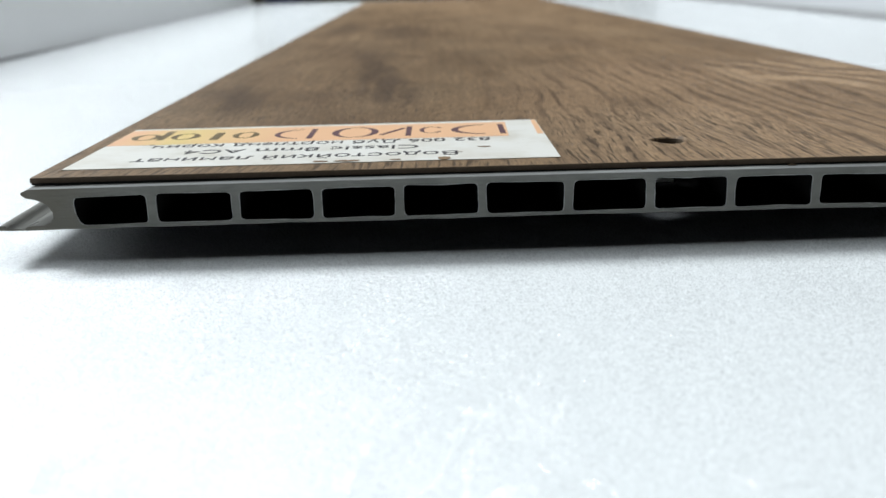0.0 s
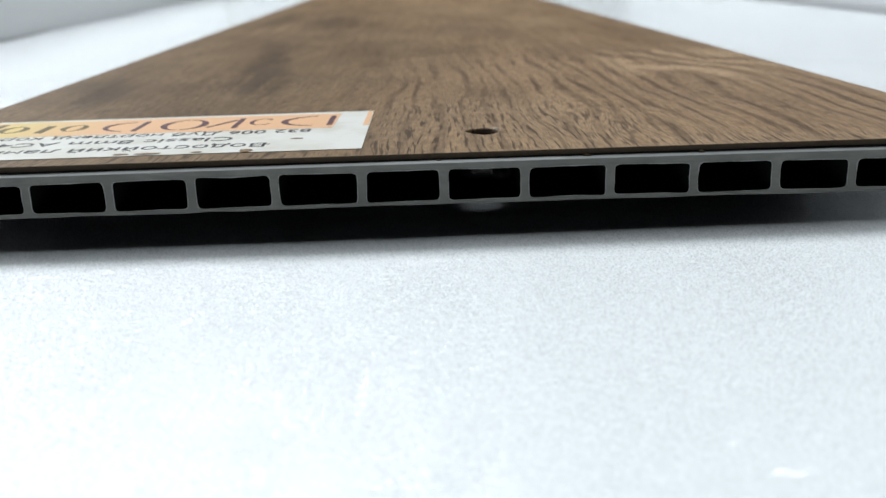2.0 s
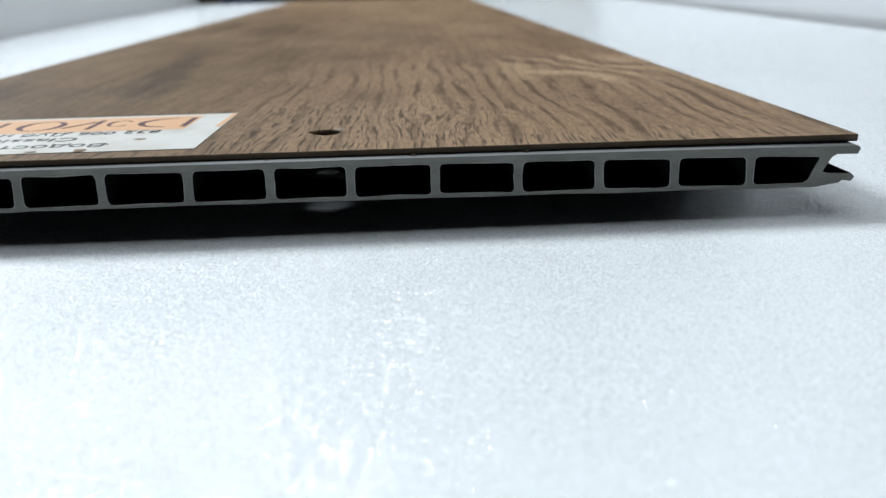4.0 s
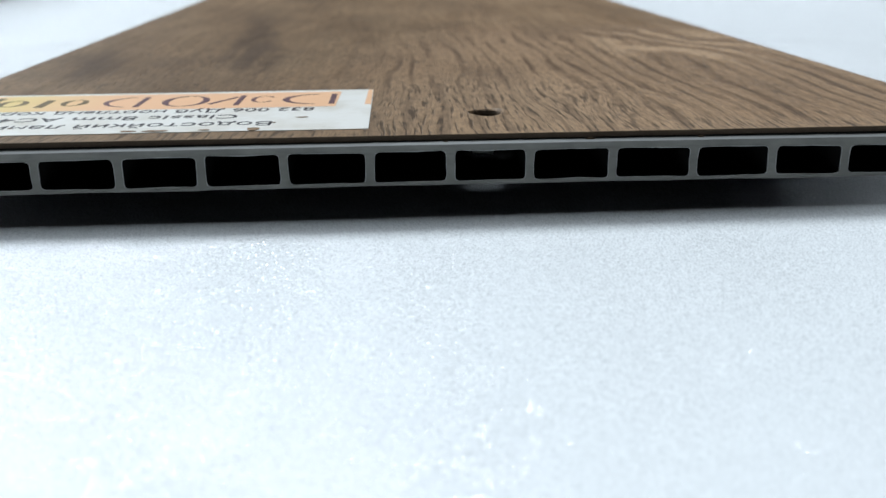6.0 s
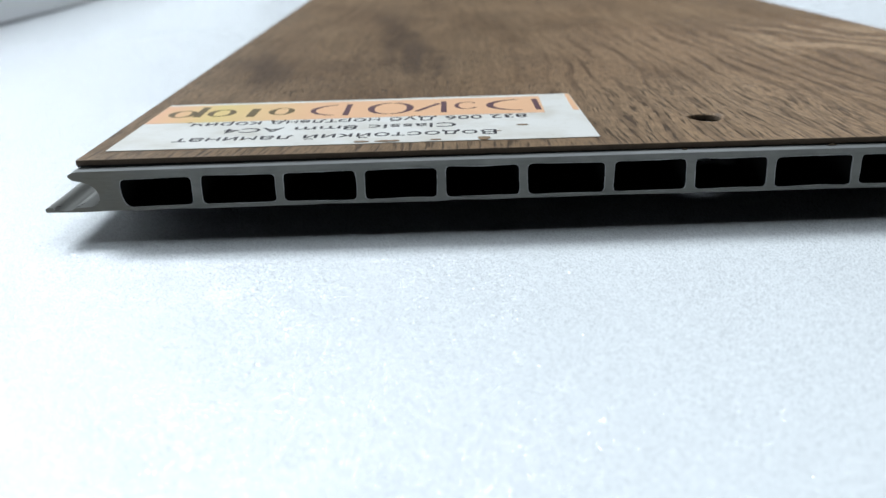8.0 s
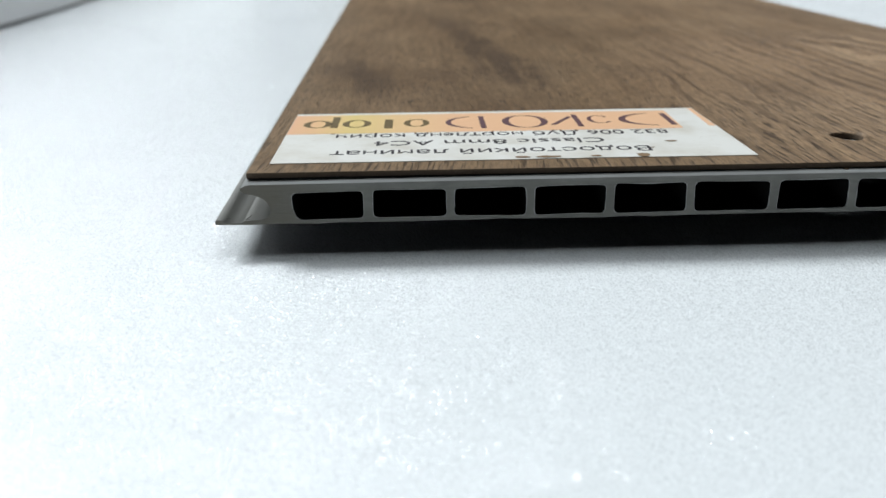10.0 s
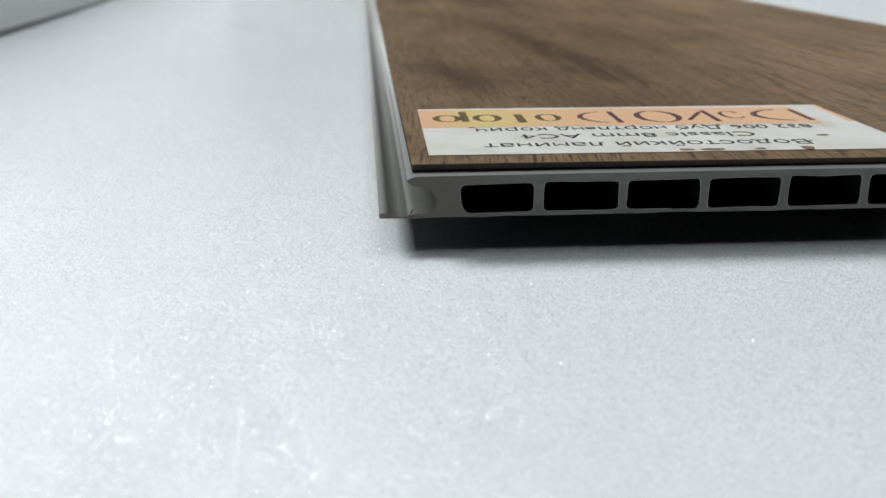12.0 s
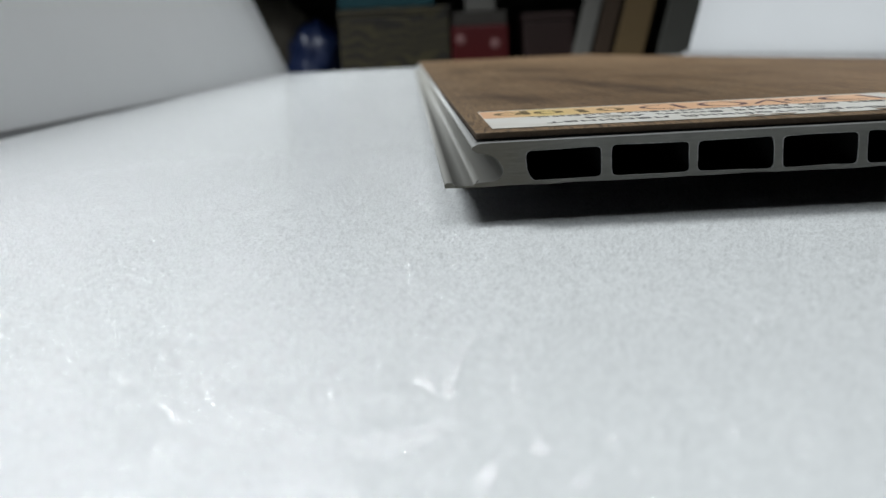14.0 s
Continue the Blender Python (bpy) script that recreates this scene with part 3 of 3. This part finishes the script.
# recessed black layer, added to draw the shadow gap below the oak edge
under = outline_mesh([[(x, y + 0.00035) for x, y in edge], ring], 0.00044)
under.transform(slant @ Matrix.Translation((0.00005, 0, TOP - 0.00104)))
mesh_object("shadow_gap_layer", under, GAP_SHADE_CRACK, plank, "black layer painted as the shadow gap under the oak print")
me = outline_mesh([edge, ring], 0.00078, 0.00005)
me.transform(Matrix.Translation((0, 0, TOP - 0.00044)))
me.transform(slant)
decor = mesh_object("decor_layer", me, WOOD, plank, "brown oak print with dark smoky grain and pores")
me.materials.append(OAK_EDGE)
for poly in me.polygons:
    if abs(poly.normal.z) < 0.5:
        poly.material_index = 1

# raised, torn rim round the hole
bm = bmesh.new()
loops = []
for k in range(40):
    a = 2 * math.pi * k / 40
    lift = (0.00028 + 0.00022 * math.sin(a * 2 + 1) + rng.uniform(0, 0.0001)) * (0.5 + 0.5 * max(0, math.cos(a - 0.6)))
    c, s = math.cos(a), math.sin(a)
    loops.append([bm.verts.new((HOLE[0] + HOLE[2] * q * c, HOLE[1] + HOLE[2] * q * s, TOP + z)) for q, z in ((0.99, -0.0004), (1.01, lift), (1.12, lift * 0.8), (1.42, -0.00002))])
for k in range(40):
    p, q = loops[k], loops[(k + 1) % 40]
    for i in range(3):
        bm.faces.new((p[i], p[i + 1], q[i + 1], q[i])).smooth = True
part("hole_rim", bm, WOOD, plank, "swollen torn rim round the drilled hole")

# ---- sticker on the plank ----
SX0, SX1, SY0, SY1 = 0.0030, 0.0867, 0.0055, 0.0459
PZ = TOP + 0.00012


def sheet_of(loop, z, depth):
    me = outline_mesh([loop], depth)
    me.transform(Matrix.Translation((0, 0, z)))
    return me


rng = random.Random(2)
loop = [(SX0, SY0)]
for k in range(1, 40):
    xk = SX0 + (SX1 - SX0) * k / 40
    bite = 0.0005 * max(0, noise.noise(Vector((xk * 220, 0.5, 0)))) if 0.035 < xk < 0.07 else 0
    loop.append((xk, SY0 + bite))
loop += [(SX1, SY0), (SX1 - 0.0001, SY1 + 0.0001), (SX0 - 0.0001, SY1)]
sticker = mesh_object("sticker", sheet_of(loop, PZ - 0.00006, 0.00012), PAPER, plank, "white paper sticker with orange band and upside-down print")
mesh_object("orange_band", sheet_of([(0.0030, 0.0271), (0.0797, 0.0270), (0.0801, 0.0437), (0.0030, 0.0443)], PZ + 0.00001, 0.00004), BAND, sticker, "orange band fading to yellow")
mesh_object("orange_strip", sheet_of([(0.0853, 0.0287), (0.0865, 0.0285), (0.0865, 0.0456), (0.0856, 0.0456)], PZ + 0.00001, 0.00004), BAND, sticker, "narrow orange strip")
for text, x0, x1, base, cap, bold in (
        ("832 006 Дуб нортленд корич", 1.27, 7.60, 2.62, 0.33, 0.004),
        ("Classic 8mm AC4", 2.02, 6.26, 2.02, 0.36, 0.005),
        ("Водостойкий ламинат", 1.27, 6.96, 1.34, 0.36, 0.008)):
    me = lettering(text, x0 * CM, x1 * CM, base * CM, cap * CM, 0.00004, bold)
    me.transform(Matrix.Translation((0, 0, PZ + 0.00002)))
    mesh_object("printed_line", me, INK, sticker, "black print")


STAIN = plain("brown_torn_paper", (0.22, 0.14, 0.075), 0.7, 900, 0.0002, 0.5)
for cx, w, h in ((0.0508, 0.0042, 0.0006), (0.0462, 0.0028, 0.0005), (0.0672, 0.0022, 0.0012), (0.0590, 0.0020, 0.0004)):
    blot = []
    for k in range(18):
        a = 2 * math.pi * k / 18
        q = 1 + 0.45 * noise.noise(Vector((math.cos(a) * 1.7 + cx * 900, math.sin(a) * 1.7, 0.4)))
        blot.append((cx + w / 2 * q * math.cos(a), SY0 + 0.0012 + h * q * math.sin(a)))
    mesh_object("torn_spot", sheet_of(blot, PZ + 0.00008, 0.00003), STAIN, sticker, "brown torn spot of the sticker")
for cx, cy, r in ((0.0120, 0.0268, 0.00022), (0.0745, 0.0165, 0.0005), (0.0700, 0.0120, 0.0002), (0.0250, 0.0110, 0.00018)):
    blot = [(cx + r * 2.2 * math.cos(k * 0.7) * (1 + 0.2 * math.sin(k * 2.0)), cy + r * math.sin(k * 0.7)) for k in range(9)]
    mesh_object("dirt_speck", sheet_of(blot, PZ + 0.00006, 0.00003), STAIN, sticker, "dark dirt speck")


def arc(cx, cy, rx, ry, a0, a1, wide, steps=22):
    """A curved stroke, thick in its middle, as a closed outline in cm."""
    outer, inner = [], []
    for k in range(steps + 1):
        a = math.radians(a0 + (a1 - a0) * k / steps)
        w = wide * (0.25 + 0.75 * abs(math.cos(a)))
        outer.append((cx + rx * math.cos(a), cy + ry * math.sin(a)))
        inner.append((cx + (rx - w) * math.cos(a), cy + (ry - w * 0.6) * math.sin(a)))
    return outer + inner[::-1]


def stroke(x0, y0, x1, y1, wide):
    dx, dy = x1 - x0, y1 - y0
    n = math.hypot(dx, dy)
    ux, uy = -dy / n * wide / 2, dx / n * wide / 2
    return [(x0 + ux, y0 + uy), (x1 + ux, y1 + uy), (x1 - ux, y1 - uy), (x0 - ux, y0 - uy)]


# the maker's mark as plain strokes and arcs in its colours
mark = [stroke(7.88, 2.98, 7.88, 4.08, 0.11), arc(7.62, 3.53, 0.74, 0.57, 95, 265, 0.14), arc(6.50, 3.60, 0.25, 0.36, 40, 320, 0.09),
        stroke(6.04, 2.98, 6.04, 4.08, 0.11), stroke(5.94, 3.90, 5.50, 3.15, 0.09),
        arc(4.98, 3.53, 0.46, 0.57, 92, 268, 0.14), arc(4.98, 3.53, 0.46, 0.57, -88, 88, 0.14),
        stroke(4.12, 2.98, 4.12, 4.08, 0.11), arc(4.00, 3.53, 0.62, 0.55, 100, 260, 0.11)]
for k, shape in enumerate(mark):
    mesh_object("mark_stroke", sheet_of([(a * CM, b * CM) for a, b in shape], PZ + 0.00005, 0.00003), PURPLE, sticker, "dark purple printed stroke" if k == 0 else "")
small = [arc(2.80, 3.55, 0.26, 0.34, 0, 359, 0.13), stroke(2.24, 3.10, 2.24, 3.90, 0.17), arc(1.60, 3.56, 0.29, 0.34, 0, 359, 0.14),
         stroke(1.16, 3.22, 1.16, 4.22, 0.15), arc(0.82, 3.56, 0.29, 0.33, 0, 359, 0.14)]
for k, shape in enumerate(small):
    mesh_object("mark_stroke", sheet_of([(a * CM, b * CM) for a, b in shape], PZ + 0.00005, 0.00003), OLIVE, sticker, "olive printed stroke" if k == 0 else "")

# scratches on the locking lip and burrs of the saw cut
bm = bmesh.new()
for a, b in (((-0.0004, -0.0020), (0.0008, 0.0030)), ((-0.0004, -0.0018), (0.0022, -0.0004)), ((-0.0050, -0.0012), (-0.0032, -0.0010))):
    d = Vector((b[0] - a[0], b[1] - a[1], 0)).normalized()
    n = Vector((-d.y, d.x, 0)) * 0.00008
    vs = [bm.verts.new(Vector((p[0], p[1], 0.00046)) + s * n) for p, s in ((a, 1), (b, 1), (b, -1), (a, -1))]
    bm.faces.new(vs)
bmesh.ops.solidify(bm, geom=list(bm.faces), thickness=0.0001)
part("crack", bm, GAP_SHADE_CRACK, plank, "dark crack in the locking lip")
rng = random.Random(12)
for k in range(16):
    bm = bmesh.new()
    bmesh.ops.create_icosphere(bm, subdivisions=1, radius=0.00022)
    for v in bm.verts:
        v.co = Vector((v.co.x * rng.uniform(0.6, 2.2), v.co.y * 0.5, v.co.z * rng.uniform(0.3, 0.8)))
    xk, zk = rng.uniform(0.01, 0.19), 0.0065
    bmesh.ops.translate(bm, verts=bm.verts, vec=(xk, FRONT - 0.00005, zk + sag(xk * 100) * 0.01 * 0.5))
    part("burr", bm, CORE, plank)

for xk, w in ((0.1235, 0.0009), (0.1232, 0.0004), (0.1420, 0.0007), (0.0995, 0.0005)):
    bm = bmesh.new()
    bmesh.ops.create_icosphere(bm, subdivisions=1, radius=1.0)
    for v in bm.verts:
        v.co = Vector((xk + v.co.x * w * rng.uniform(0.7, 1.2), -0.0002 + v.co.y * 0.0003, 0.00675 + v.co.z * 0.0003 * rng.uniform(0.6, 1.2)))
    part("splinter", bm, OAK_EDGE, plank, "brown splinter of the sawn edge")

# ---- far shelf behind the foam ----
SY = 2.30
shelf = thing("shelf_unit", pose(0.15, SY, -0.90), "wooden shelf unit full of boxes, darkened for shade", "shelf")
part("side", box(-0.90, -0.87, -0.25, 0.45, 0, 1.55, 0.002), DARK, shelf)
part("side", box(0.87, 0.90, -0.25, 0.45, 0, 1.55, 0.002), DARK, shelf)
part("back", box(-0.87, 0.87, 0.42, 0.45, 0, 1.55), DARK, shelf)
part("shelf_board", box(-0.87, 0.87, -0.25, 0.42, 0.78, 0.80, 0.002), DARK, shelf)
# Board above the view, added to keep the goods below in shade.
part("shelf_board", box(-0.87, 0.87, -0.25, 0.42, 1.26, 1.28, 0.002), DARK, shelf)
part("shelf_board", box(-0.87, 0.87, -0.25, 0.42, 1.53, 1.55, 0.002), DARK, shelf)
SZ = -0.10


def carton(name, x, w, d, h, y, material, label, lid=True):
    ob = thing(name, pose(x, SY + y, SZ), label, "box")
    part("body", box(-w / 2, w / 2, 0, d, 0, h, 0.004), material, ob)
    if lid:
        part("lid", box(-w / 2 - 0.002, w / 2 + 0.002, -0.002, d + 0.002, h + 0.001, h + 0.022, 0.003), material, ob)
    return ob


def leaning_board(x, w, h, lean, material, label):
    ob = part("sample_board", box(-w / 2, w / 2, 0, 0.012, 0, h, 0.002), material)
    ob.matrix_world = pose(x, SY - 0.12, SZ, -4, lean, 0)
    return tagged(ob, label, "board", "leaning sample boards")


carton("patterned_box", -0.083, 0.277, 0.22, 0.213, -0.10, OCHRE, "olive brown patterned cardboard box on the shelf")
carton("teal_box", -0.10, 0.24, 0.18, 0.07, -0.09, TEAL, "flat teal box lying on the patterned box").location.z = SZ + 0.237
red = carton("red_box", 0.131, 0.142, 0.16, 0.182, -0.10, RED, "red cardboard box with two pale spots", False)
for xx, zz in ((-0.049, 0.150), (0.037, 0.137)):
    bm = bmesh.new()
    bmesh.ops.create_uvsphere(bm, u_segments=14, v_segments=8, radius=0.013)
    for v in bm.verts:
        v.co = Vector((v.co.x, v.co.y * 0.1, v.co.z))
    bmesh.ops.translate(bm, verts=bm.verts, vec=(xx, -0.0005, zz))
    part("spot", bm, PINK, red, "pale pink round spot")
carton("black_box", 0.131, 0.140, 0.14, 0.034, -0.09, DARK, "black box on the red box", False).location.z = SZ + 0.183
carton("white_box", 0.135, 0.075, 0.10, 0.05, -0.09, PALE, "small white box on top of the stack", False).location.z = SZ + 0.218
carton("maroon_box", 0.305, 0.125, 0.20, 0.184, -0.10, MAROON, "maroon cardboard box on the shelf, darkened for shade")
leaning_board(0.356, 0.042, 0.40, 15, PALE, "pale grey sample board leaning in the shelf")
leaning_board(0.407, 0.040, 0.40, 15, BROWN, "brown sample board leaning in the shelf, darkened for shade")
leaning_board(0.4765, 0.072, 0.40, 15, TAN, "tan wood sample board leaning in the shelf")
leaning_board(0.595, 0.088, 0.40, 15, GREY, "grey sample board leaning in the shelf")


def soft_bag(name, x, y, w, d, h, material, label, seed):
    bm = bmesh.new()
    bmesh.ops.create_icosphere(bm, subdivisions=4, radius=1.0)
    for v in bm.verts:
        n = noise.noise(v.co * 2.2 + Vector((seed, 0, 0)))
        v.co *= 1 + 0.22 * n
        v.co = Vector((v.co.x * w / 2, v.co.y * d / 2, max(0.0, (v.co.z + 0.75) / 1.75) * h))
    for f in bm.faces:
        f.smooth = True
    ob = part(name, bm, material)
    ob.matrix_world = pose(x, y, SZ)
    return tagged(ob, label, "bag")


soft_bag("blue_bag", -0.295, SY + 0.0, 0.16, 0.2, 0.215, BLUE, "crumpled blue plastic bag on the shelf, darkened for shade", 3)
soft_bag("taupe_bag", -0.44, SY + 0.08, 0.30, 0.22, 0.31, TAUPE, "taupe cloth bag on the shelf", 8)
